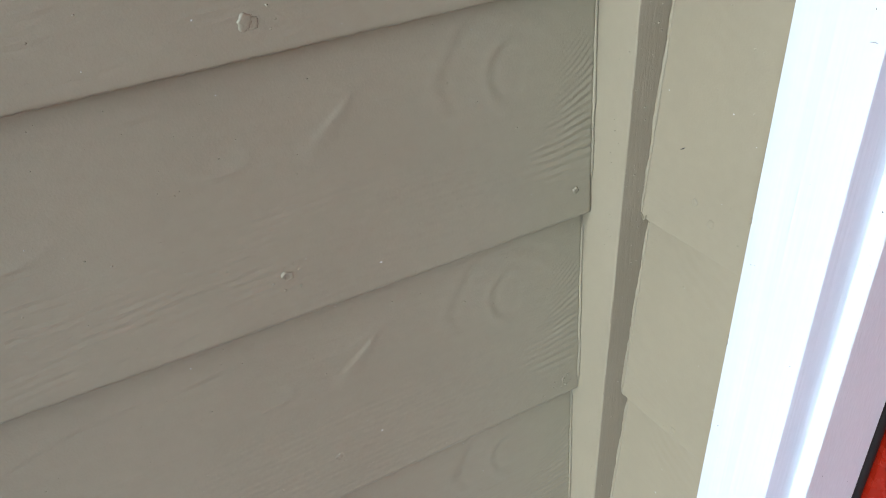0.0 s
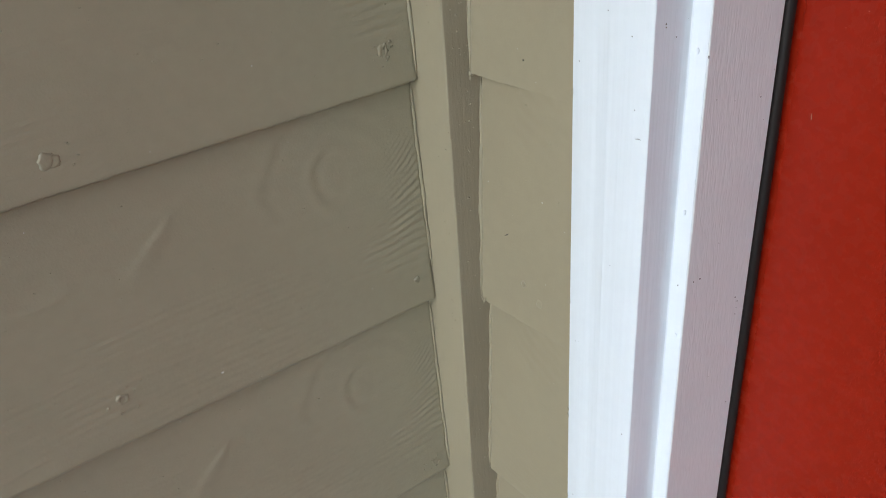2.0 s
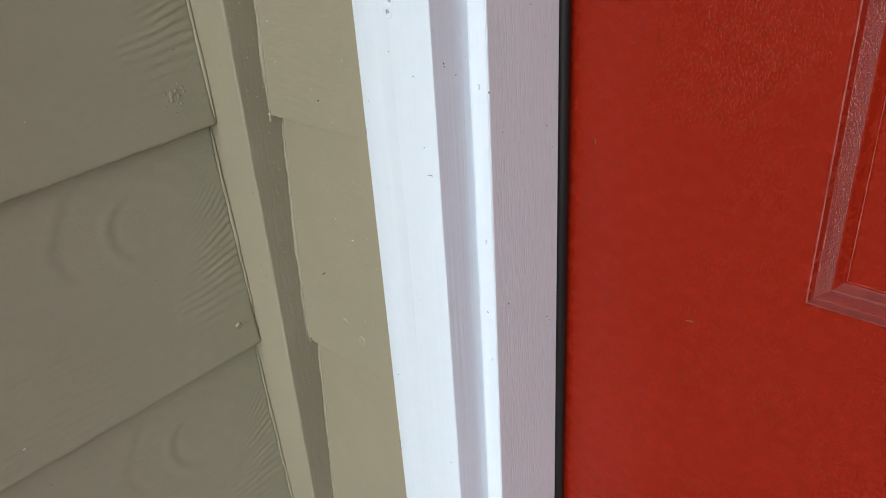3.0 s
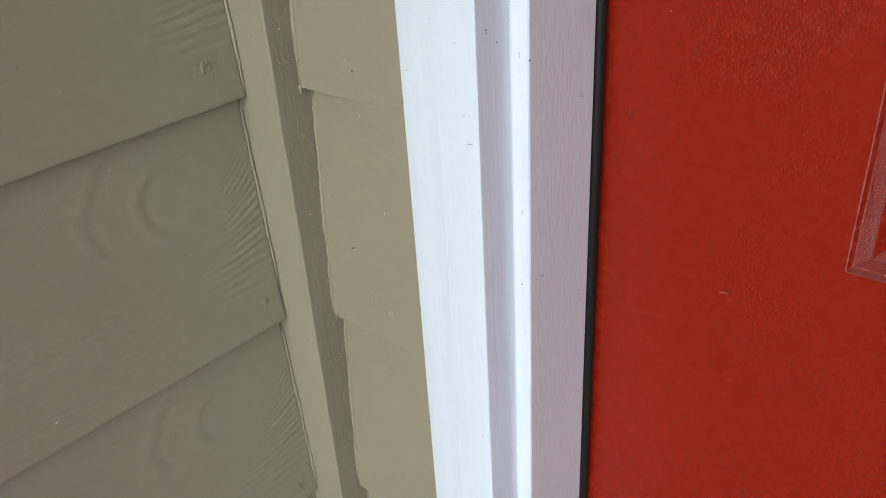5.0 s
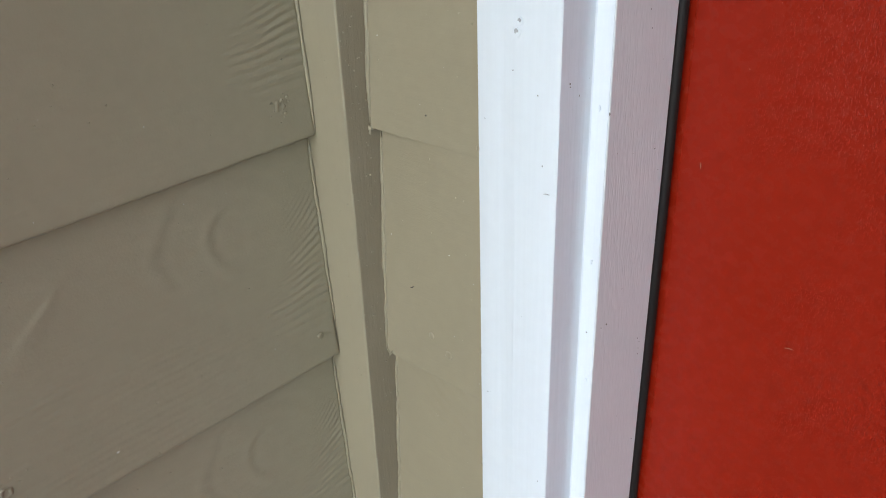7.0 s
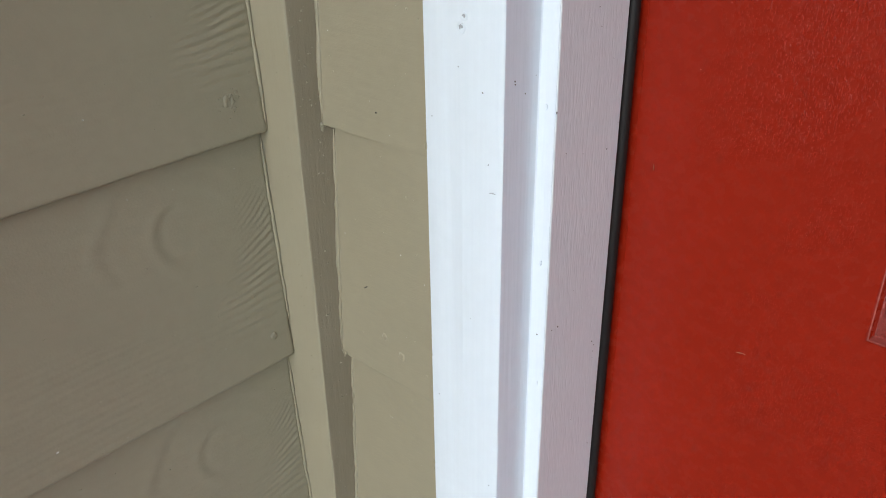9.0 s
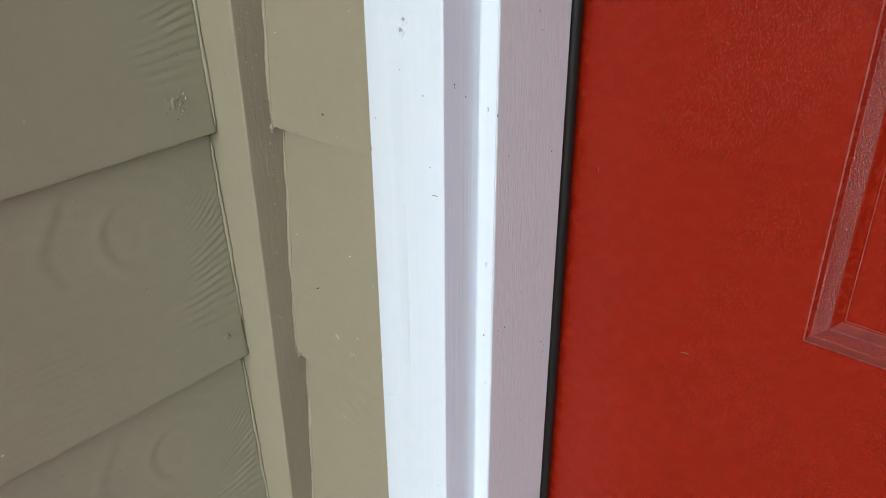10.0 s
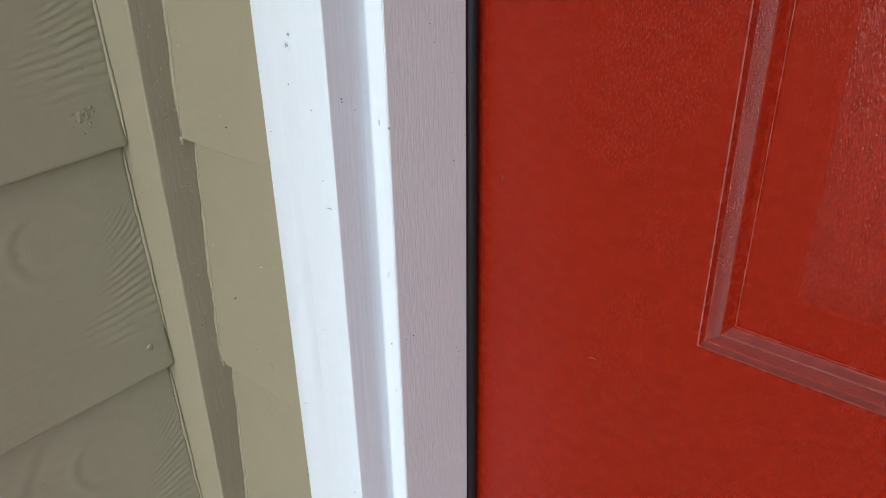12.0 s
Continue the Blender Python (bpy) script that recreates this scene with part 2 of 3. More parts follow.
def grain_north(u, v):
    """Pressed cedar grain: u metres from the end at the post, v metres above the lower edge. Metres of relief."""
    warp = 0.0016 * fbm(u, v, 9.0, 14.0, 3) + 0.0008 * fbm(u, v, 40.0, 40.0, 4)
    # fan of ridges: level below, sweeping up steeply towards the end higher on the board
    rise = 0.02 + 190.0 * (np.clip(v, 0.03, 0.2) - 0.03) ** 2
    phi = v + rise * u + 0.9 * warp + 0.0004 * fbm(u, v, 70.0, 30.0, 6)
    wave = np.sin(phi * 6.283 / 0.0062)
    crest = 1.2 * wave + 0.3 * np.sin(phi * 6.283 / 0.0031 + 1.0)
    reach = 0.036 + 0.050 * smooth01(0.095, 0.030, v)
    fan = crest * smooth01(1.0, 0.25, u / reach) * smooth01(0.012, 0.060, v) * smooth01(0.130, 0.112, v) * (0.75 + 0.6 * fbm(u, v, 34.0, 40.0, 19))
    # short, broken, nearly level strokes over the lower half
    psi = v + 0.05 * u + 0.0016 * np.sin(u * 23.0) + 0.8 * warp
    streak = np.sin(psi * 6.283 / 0.0047) * np.clip(0.6 + 0.5 * fbm(u, v, 42.0, 90.0, 8), 0, 1.2) + 0.5 * np.sin(psi * 6.283 / 0.0021 + 2.0) * np.clip(fbm(u, v, 60.0, 90.0, 9), 0, 1)
    streak = streak * smooth01(0.108, 0.060, v) * smooth01(0.040, 0.10, u)
    # the knot: an open ring, an arch over it and a fainter one between
    du, dv = u - 0.062, (v - 0.110) * 0.80
    r = np.sqrt(du * du + dv * dv) + 1.2 * warp
    broken = 0.55 + 0.45 * fbm(u, v, 30.0, 30.0, 17)
    open_side = smooth01(-0.014, 0.006, du)
    knot = (np.exp(-((r - 0.0165) / 0.0030) ** 2) - 1.1 * np.exp(-((r - 0.0105) / 0.0030) ** 2)) * open_side * (0.45 + 0.8 * broken)
    ro = np.sqrt((du / 1.22) ** 2 + (dv * 1.15) ** 2) + 1.6 * warp
    over = smooth01(-0.006, 0.010, dv + 0.35 * du) * smooth01(-0.050, -0.015, du)
    knot = knot + (0.9 * np.exp(-((ro - 0.0395) / 0.0034) ** 2) - 0.7 * np.exp(-((ro - 0.0335) / 0.0030) ** 2)) * over * (0.35 + 0.8 * broken)
    knot = knot + 0.45 * np.exp(-((ro - 0.0260) / 0.0028) ** 2) * smooth01(0.006, -0.012, du) * smooth01(0.0, 0.012, dv) * broken
    # a broad slanting sweep with a level cap further along
    across = (v - 0.104) - 0.80 * (0.176 - u) - 26.0 * (u - 0.172) ** 2 + 2.0 * warp
    slash = smooth01(0.195, 0.182, u) * smooth01(0.158, 0.167, u)
    fork = 1.7 * np.exp(-(across / np.where(across > 0, 0.0026, 0.0095)) ** 2) * slash * (0.75 + 0.35 * broken)
    cap = (v - 0.122) + 0.004 * np.sin((u - 0.15) * 40.0) + 1.8 * warp
    fork = fork + 1.1 * np.exp(-(cap / 0.0028) ** 2) * smooth01(0.204, 0.178, u) * smooth01(0.150, 0.160, u) * (0.55 + 0.4 * broken)
    # an eye: a soft dimple with a raised lower lip
    r3 = np.sqrt((u - 0.234) ** 2 + ((v - 0.104) * 1.6) ** 2) + 1.5 * warp
    eye = 0.75 * np.exp(-((r3 - 0.0145) / 0.0042) ** 2) * smooth01(0.006, -0.012, v - 0.104) - 0.55 * np.exp(-(r3 / 0.0085) ** 2)
    # a long check under the lap above, and a short dash low down
    check = (v - 0.131) + 0.10 * (u - 0.30) + 0.0025 * np.sin((u - 0.24) * 55.0) + warp
    line = (np.exp(-(check / 0.0022) ** 2) - np.exp(-((check + 0.0035) / 0.0022) ** 2)) * smooth01(0.235, 0.265, u) * smooth01(0.400, 0.350, u) * (0.5 + 0.5 * broken)
    dash = np.exp(-((v - 0.078 + 0.2 * (u - 0.33)) / 0.0022) ** 2) * smooth01(0.345, 0.335, u) * smooth01(0.312, 0.322, u)
    soft = 0.35 * fbm(u, v, 22.0, 60.0, 12) + 0.18 * fbm(u, v, 90.0, 260.0, 14)
    return 0.00036 * fan + 0.00015 * streak + 0.00044 * knot + 0.00042 * fork + 0.00065 * eye + 0.00026 * line + 0.0004 * dash + 0.00022 * soft


def grain_east(u, v):
    """The narrower, calmer grain of the short boards: slanting streaks."""
    warp = 0.0020 * fbm(u, v, 14.0, 12.0, 23)
    psi = v + 0.22 * u + warp
    streak = np.sin(psi * 6.283 / 0.0055) * (0.4 + 0.6 * fbm(u, v, 9.0, 12.0, 28)) * smooth01(0.09, 0.03, v)
    top = np.sin((v + 0.5 * u + 2 * warp) * 6.283 / 0.009) * smooth01(0.10, 0.13, v) * smooth01(0.02, 0.05, u)
    soft = 0.4 * fbm(u, v, 30.0, 60.0, 32)
    return 0.00007 * streak + 0.00010 * top + 0.00016 * soft


def board_mesh(name, length, fine, step_u, step_v, grain, seed, fill=0.0, slope=0.0):
    """One plank lying along +u (local -x for the north wall), face to local -y, lower edge at z = 0, leaning back."""
    us = [0.0, 0.0012] + list(np.arange(0.003, fine, step_u)) + list(np.linspace(fine, length, 4))
    vs = [0.0, 0.0006, 0.0015] + list(np.arange(0.003, BOARD_H, step_v)) + [BOARD_H]
    U, V = np.meshgrid(np.array(us), np.array(vs), indexing="ij")
    face = DEEP * V / LAP - grain(U, V) * (smooth01(0.0, 0.004, V) * smooth01(0.0, 0.002, U) * smooth01(fine + 0.01, fine - 0.03, U))
    # short boards are pulled in flat away from the post
    face = face - fill * DEEP * V / LAP * smooth01(-0.010, FILL_END, U)
    # eased lower edge and end, with a slightly chipped line
    face = face + (0.0002 if fill else 0.0012) * np.clip(1 - V / 0.0015, 0, 1) ** 2 + 0.0009 * np.clip(1 - U / 0.0013, 0, 1) ** 2
    chip = (0.00035 * fbm(U, V * 0, 60.0, 1.0, seed) + 0.00032 * fbm(U, V * 0, 260.0, 1.0, seed + 2)) * np.clip(1 - V / 0.004, 0, 1)
    end = 0.0008 * fbm(U * 0, V, 1.0, 55.0, seed + 1) * np.clip(1 - U / 0.005, 0, 1)
    a, b = U.shape
    front = np.stack([-(U + end), face, V + chip - slope * U], -1).reshape(-1, 3)
    back = np.stack([-(U + end), DEEP * V / LAP + THICK, V + chip - slope * U], -1).reshape(-1, 3)
    idx = np.arange(a * b).reshape(a, b)
    n = a * b
    faces = np.stack([idx[:-1, :-1], idx[1:, :-1], idx[1:, 1:], idx[:-1, 1:]], -1).reshape(-1, 4)[:, ::-1].tolist()
    # the rim and a plain back
    verts = front.tolist()
    rim = list(idx[:, 0]) + list(idx[-1, 1:]) + list(idx[-2::-1, -1]) + list(idx[0, -2:0:-1])
    base = len(verts)
    verts += back[rim].tolist()
    m = len(rim)
    faces += [[rim[i], rim[(i + 1) % m], base + (i + 1) % m, base + i][::-1] for i in range(m)]
    faces.append([base + i for i in range(m)][::-1])
    me = bpy.data.meshes.new(name)
    me.from_pydata(verts, [], faces)
    bmx = bmesh.new()
    bmx.from_mesh(me)
    bmesh.ops.recalc_face_normals(bmx, faces=bmx.faces[:])
    for e in bmx.edges:
        if len(e.link_faces) == 2 and e.calc_face_angle(0) > radians(50):
            e.smooth = False
    bmx.to_mesh(me)
    bmx.free()
    for p in me.polygons:
        p.use_smooth = True
    me.materials.append(MAT_SIDING)
    return me


EAST_X = -0.0032                           # how far forward the lower edges stand on the east wall
POST_X, POST_Y = -0.0200, -0.0272          # the two faces of the corner post
END_X, END_Y = POST_X - 0.0007, POST_Y - 0.0008
north_plain = board_mesh("siding_board_plain", 1.86, 0.05, 0.02, 0.03, grain_north, 43)
east_fine = board_mesh("siding_board_short", 0.086, 0.084, 0.0016, 0.0013, grain_east, 51, FILL)
east_plain = board_mesh("siding_board_short_plain", 0.086, 0.05, 0.02, 0.03, grain_east, 53, FILL)

NORTH_EDGE = {0: (1.0818, 0.020), 1: (0.9272, -0.003), 2: (0.7705, -0.008), 3: (0.619, 0.0), -1: (1.237, 0.004)}
EAST_EDGE = {0: (1.0875, 0.0), 1: (0.9325, 0.0), 2: (0.7780, 0.0), 3: (0.623, 0.0), -1: (1.241, 0.0)}


def lower_edge(table, k):
    return table[k] if k in table else (0.928 - (k - 1) * LAP, 0.0)


north_boards, east_boards = {}, {}
for k in range(-8, 7):
    z, slope = lower_edge(NORTH_EDGE, k)
    ob = new("siding_board", board_mesh("siding_board", 1.86, 0.46, 0.0015, 0.00105, grain_north, 41 + 7 * k, slope=slope) if -1 <= k <= 3 else north_plain)
    ob.parent = wall_north
    ob.matrix_basis = Matrix.Translation((END_X, 0.0, z))
    north_boards[k] = ob
    z, slope = lower_edge(EAST_EDGE, k)
    ob = new("siding_board", east_fine if -1 <= k <= 3 else east_plain)
    ob.parent = wall_east
    ob.matrix_basis = Matrix.Translation((EAST_X, END_Y, z)) @ Matrix(((0, 1, 0, 0), (1, 0, 0, 0), (0, 0, 1, 0), (0, 0, 0, 1)))
    east_boards[k] = ob


def north_face(x, z):
    """How far back the face of the north wall lies at a place."""
    k = max((q for q in north_boards if lower_edge(NORTH_EDGE, q)[0] + lower_edge(NORTH_EDGE, q)[1] * (x - END_X) <= z),
            key=lambda q: lower_edge(NORTH_EDGE, q)[0])
    low = lower_edge(NORTH_EDGE, k)
    return k, DEEP * (z - low[0] - low[1] * (x - END_X)) / LAP


def east_face(y, z):
    k = max((q for q in east_boards if lower_edge(EAST_EDGE, q)[0] <= z), key=lambda q: lower_edge(EAST_EDGE, q)[0])
    lean = DEEP * (z - lower_edge(EAST_EDGE, k)[0]) / LAP
    return k, EAST_X + lean * (1 - FILL * float(smooth01(-0.010, FILL_END, END_Y - y)))


# ---- corner post ----
post_outline = [(0.0195, 0.0195), (POST_X, 0.0195)] + arc(POST_X + 0.0014, POST_Y + 0.0014, 0.0014, 180, 270, 4) + [(0.0195, POST_Y)]
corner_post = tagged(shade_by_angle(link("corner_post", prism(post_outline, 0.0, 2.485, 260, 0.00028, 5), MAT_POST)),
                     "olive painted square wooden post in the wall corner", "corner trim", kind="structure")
corner_post.data.materials.append(MAT_POST_DARKER)
# only the face towards the door gets the darker, browner olive and rougher relief
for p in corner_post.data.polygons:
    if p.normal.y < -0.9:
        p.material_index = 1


def bead(length, lean, r, seed):
    """A smeared line of caulk, standing along +z and leaning back towards +y."""
    bm = bmesh.new()
    rings = []
    for i in range(61):
        t = i / 60
        w = r * min(1.0, 0.15 + 7 * t, 0.15 + 7 * (1 - t)) * (0.9 + 0.6 * noise.noise((seed, t * 6.0, 0)) + 0.45 * noise.noise((seed, t * 25.0, 4)))
        c = Vector((0.6 * r * noise.noise((seed, t * 7.0, 8)), lean * t, length * t))
        rings.append([bm.verts.new(c + Vector((w * math.cos(a), -w * math.sin(a), 0))) for a in (-0.5, 0.3, 0.9, 1.57, 2.2, 2.9, 3.6)])
    for a, b in zip(rings, rings[1:]):
        for q in range(6):
            bm.faces.new((a[q], a[q + 1], b[q + 1], b[q]))
    bm.faces.new(rings[0][::-1])
    bm.faces.new(rings[-1])
    bmesh.ops.recalc_face_normals(bm, faces=bm.faces[:])
    return bm


for k in range(-1, 4):
    for boards, r, low, high in ((north_boards, 0.0012, 0.024 if k == 1 else 0.003, 0.152), (east_boards, 0.0014, 0.001, 0.1515)):
        ob = part("caulk_bead", bead(high - low, DEEP * 0.97 * (high - low) / LAP, r, 3.3 * k + 90 * r), MAT_POST, boards[k], smooth=True)
        ob.location = (-0.0001, 0.0002 + DEEP * low / LAP, low)

# ---- door frame ----
CASE_X, CASE_Y0, CASE_Y1 = -0.0090, -0.1148, -0.1628
STOP_X, JAMB_Y, EDGE_X = 0.0764, -0.1722, 0.0195
door_frame = tagged(empty("door_frame"), "white painted door frame with moulded casing", "door frame", kind="structure")
casing_outline = ([(EDGE_X + 0.001, CASE_Y0)] + [(CASE_X + 0.0008, CASE_Y0), (CASE_X + 0.0003, CASE_Y0 - 0.0002), (CASE_X + 0.0001, CASE_Y0 - 0.0008)]
                  + [(CASE_X - 0.0001, CASE_Y0 - 0.0140), (CASE_X + 0.0001, CASE_Y0 - 0.0155), (CASE_X + 0.0001, CASE_Y0 - 0.0165),
                     (CASE_X - 0.0001, CASE_Y0 - 0.0180), (CASE_X - 0.0001, CASE_Y0 - 0.0226), (CASE_X - 0.0003, CASE_Y0 - 0.0234), (CASE_X - 0.0002, CASE_Y0 - 0.0243),
                     (CASE_X - 0.0002, CASE_Y0 - 0.0300)]
                  + [(CASE_X - 0.0001, CASE_Y1 + 0.0010), (CASE_X + 0.0001, CASE_Y1 + 0.0004), (CASE_X + 0.0004, CASE_Y1 + 0.0001), (CASE_X + 0.0009, CASE_Y1)]
                  + [(0.0080, CASE_Y1), (0.0145, CASE_Y1 - 0.0001), (0.0158, CASE_Y1 - 0.0004), (0.0163, CASE_Y1 - 0.0010)]
                  + [(0.0168, CASE_Y1 - 0.0035), (0.0174, JAMB_Y + 0.0016), (0.0178, JAMB_Y + 0.0006), (0.0186, JAMB_Y + 0.0001), (EDGE_X + 0.001, JAMB_Y + 0.0002)])
shade_by_angle(part("casing", prism(casing_outline, 0.0, 2.11, 240, 0.00012, 17), MAT_WHITE, door_frame), 24)
jamb_outline = ([(0.134, -0.150), (EDGE_X, -0.150), (EDGE_X, JAMB_Y + 0.0012), (0.0181, JAMB_Y + 0.0007), (0.0182, JAMB_Y + 0.0002), (0.0187, JAMB_Y)]
                + [(STOP_X - 0.001, JAMB_Y), (STOP_X, JAMB_Y + 0.0008), (STOP_X, -0.1610), (0.134, -0.1610)])
shade_by_angle(part("jamb", prism(jamb_outline, 0.0, 2.06, 120, 0.00005, 29), MAT_JAMB, door_frame), 12)
DOOR_X, DOOR_Y0, DOOR_Y1, DOOR_Z0, DOOR_Z1 = 0.0865, -0.1640, -1.078, 0.012, 2.044
mirror = [(x, -1.244 - y) for x, y in jamb_outline][::-1]
part("jamb", prism(mirror, 0.0, 2.06), MAT_JAMB, door_frame)
part("casing", prism([(x, -1.244 - y) for x, y in casing_outline][::-1], 0.0, 2.11), MAT_WHITE, door_frame)
part("head_jamb", box(EDGE_X, 0.134, -1.083, -0.161, 2.050, 2.060), MAT_JAMB, door_frame)
part("head_casing", box(CASE_X, EDGE_X, -1.081, -0.163, 2.062, 2.110, 0.002), MAT_WHITE, door_frame)
part("sill", box(-0.03, 0.134, -1.083, -0.161, 0.0, 0.010, 0.002), MAT_CONCRETE, door_frame)

# black bulb seal between the stop and the door
DOOR_X_SEAL = 0.0862
seal_outline = [(STOP_X + 0.0011, -0.1640), (STOP_X + 0.0011, -0.1708)] + arc(STOP_X + 0.0045, -0.1716, 0.0034, 180, 345, 10) + [(STOP_X + 0.0085, -0.1700), (DOOR_X_SEAL, -0.1690), (DOOR_X_SEAL, -0.1640)]
weatherstrip = tagged(shade_by_angle(link("weatherstrip", prism(seal_outline, 0.012, 2.048, 160, 0.0003, 61), MAT_RUBBER), 60),
                      "black rubber bulb seal along the door edge", "door seal", kind="structure")

# ---- red door ----
FIELD = 0.0047
MOULDING = [(-0.0006, 0.0002), (0.0000, 0.0000), (0.0006, -0.0003), (0.0010, -0.0005), (0.0013, -0.0003), (0.0020, 0.0020), (0.0026, 0.0031), (0.0033, 0.0030),
            (0.0060, 0.0020), (0.0095, 0.0006), (0.0106, 0.0002), (0.0113, 0.0007), (0.0134, 0.0040), (0.0142, 0.0047), (0.0147, 0.0046), (0.0153, 0.0041), (0.0157, 0.0040), (0.0160, 0.0044)]
BEAD_RUNS = [(0.0028, 0.0110)]                                        # the broad slope that turns towards the frame
LIP_RUNS = [(0.0007, 0.0014), (0.0154, 0.0160)]                       # the lips on either side, coloured paler for their edge highlight
SHELF_RUNS = [(0.0009, 0.0030), (0.0108, 0.0143)]                     # the stretches that face up along a lower edge, paled by dust and sky sheen
RAISED = [(0.0345, 0.0046), (0.0368, 0.0044), (0.0376, 0.0044), (0.0390, 0.00455), (0.0396, 0.0045), (0.0412, 0.0043), (0.0440, 0.0040), (0.0475, 0.0037), (0.0490, 0.0036)]
Y_CUTS = [DOOR_Y0, -0.3055, -0.5500, -0.6920, -0.9380, DOOR_Y1]
Z_CUTS = [DOOR_Z0, 0.250, 0.855, 1.0168, 1.620, 1.735, 1.915, DOOR_Z1]


def ring_at(bm, i, j, s, d):
    """Four corners of a panel's outline, s metres inside it and d metres deep."""
    y0, y1, z0, z1 = Y_CUTS[i], Y_CUTS[i + 1], Z_CUTS[j], Z_CUTS[j + 1]
    return [bm.verts.new((DOOR_X + d, y, z)) for y, z in ((y0 - s, z0 + s), (y1 + s, z0 + s), (y1 + s, z1 - s), (y0 - s, z1 - s))]


def ladder(bm, i, j, steps):
    rings = [ring_at(bm, i, j, s, d) for s, d in steps]
    for a, b in zip(rings, rings[1:]):
        for q in range(4):
            bm.faces.new((a[q], a[(q + 1) % 4], b[(q + 1) % 4], b[q]))
    return rings


def door_skin():
    """The slab: flat stiles and rails, and the sunk fields of the panels."""
    bm = bmesh.new()
    grid = {(i, j): bm.verts.new((DOOR_X, y, z)) for i, y in enumerate(Y_CUTS) for j, z in enumerate(Z_CUTS)}
    for i in range(5):
        for j in range(7):
            ring = [grid[i, j], grid[i + 1, j], grid[i + 1, j + 1], grid[i, j + 1]]
            if i in (1, 3) and j in (1, 3, 5):
                inner = ring_at(bm, i, j, 0.0, FIELD)
                for q in range(4):
                    bm.faces.new((ring[q], ring[(q + 1) % 4], inner[(q + 1) % 4], inner[q]))
                ring = inner
            bm.faces.new(ring)
    back = [bm.verts.new((DOOR_X + 0.044, y, z)) for y, z in ((DOOR_Y0, DOOR_Z0), (DOOR_Y1, DOOR_Z0), (DOOR_Y1, DOOR_Z1), (DOOR_Y0, DOOR_Z1))]
    bm.faces.new(back[::-1])
    sides = [[grid[i, 0] for i in range(6)], [grid[5, j] for j in range(8)], [grid[i, 7] for i in range(5, -1, -1)], [grid[0, j] for j in range(7, -1, -1)]]
    for q, run in enumerate(sides):
        bm.faces.new(run[::-1] + [back[q], back[(q + 1) % 4]])
    bmesh.ops.recalc_face_normals(bm, faces=bm.faces[:])
    return bm


def moulding(i, j):
    """A mitred bead round a panel: a groove, a ridge and a second drop."""
    bm = bmesh.new()
    steps = [(-0.0006, FIELD + 0.0001)] + [(q + 0.0002, d - 0.0001) for q, d in MOULDING] + [(0.0167, FIELD + 0.0002)]
    fine = 64 if (i, j) == (1, 3) else 1                  # runs of the panel beside the frame are slightly uneven
    rings = []
    for k, (q, d) in enumerate(steps):
        y0, y1, z0, z1 = Y_CUTS[i] - q, Y_CUTS[i + 1] + q, Z_CUTS[j] + q, Z_CUTS[j + 1] - q
        corners = ((y0, z0), (y1, z0), (y1, z1), (y0, z1))
        ring = []
        for side in range(4):
            (ya, za), (yb, zb) = corners[side], corners[(side + 1) % 4]
            for m in range(fine):
                t = m / fine
                y, z = ya + (yb - ya) * t, za + (zb - za) * t
                lump = 0.00016 * noise.noise((y * 90, z * 90, k * 0.4)) + 0.00026 * noise.noise((y * 320, z * 320, k * 0.6)) if fine > 1 and 0 < k < len(steps) - 1 else 0.0
                ring.append(bm.verts.new((DOOR_X + d + lump, y, z)))
        rings.append(ring)
    count = 4 * fine
    for k in range(len(rings) - 1):
        mid = (steps[k][0] + steps[k + 1][0]) / 2
        for m in range(count):
            f = bm.faces.new((rings[k][m], rings[k][(m + 1) % count], rings[k + 1][(m + 1) % count], rings[k + 1][m]))
            if m // fine == 0 and any(a < mid < b for a, b in SHELF_RUNS):
                f.material_index = 2
            elif any(a < mid < b for a, b in LIP_RUNS):
                f.material_index = 3
            else:
                f.material_index = 0 if any(a < mid < b for a, b in BEAD_RUNS) else 1
    bmesh.ops.recalc_face_normals(bm, faces=bm.faces[:])
    return bm


def raised_panel(i, j):
    bm = bmesh.new()
    rings = ladder(bm, i, j, [(0.0280, FIELD + 0.0002), (0.0282, FIELD - 0.0001)] + RAISED)
    bm.faces.ensure_lookup_table()
    for n in range(6 * 4):
        bm.faces[n].material_index = 1                     # the plain run-up to the panel
    bm.faces.new(rings[-1])
    bmesh.ops.recalc_face_normals(bm, faces=bm.faces[:])
    return bm


DOOR_EDGE = DOOR_Y0 - 0.0125
door = tagged(empty("door_1"), "closed red panelled door with glossy textured enamel", "door", kind="structure")
part("slab", door_skin(), MAT_RED, door)
ridge = [(DOOR_X + 0.0002, DOOR_EDGE + 0.0005), (DOOR_X - 0.00012, DOOR_EDGE + 0.0001), (DOOR_X - 0.00012, DOOR_EDGE - 0.0002), (DOOR_X + 0.0002, DOOR_EDGE - 0.0007)]
part("paint_ridge", prism(ridge, DOOR_Z0 + 0.01, DOOR_Z1 - 0.01, 420, 0.00022, 47), MAT_RED, door, "brush ridge in the red enamel", True)
for i in (1, 3):
    for j in (1, 3, 5):
        bead_ob = part("panel_moulding", moulding(i, j), MAT_RED_BEAD, door)
        shade_by_angle(bead_ob, 14)
        bead_ob.data.materials.append(MAT_RED)
        bead_ob.data.materials.append(MAT_RED_DUST_SHEEN)
        bead_ob.data.materials.append(MAT_RED_LIP_GLINT)
        part("raised_panel", raised_panel(i, j), MAT_RED_PRESSED, door).data.materials.append(MAT_RED)


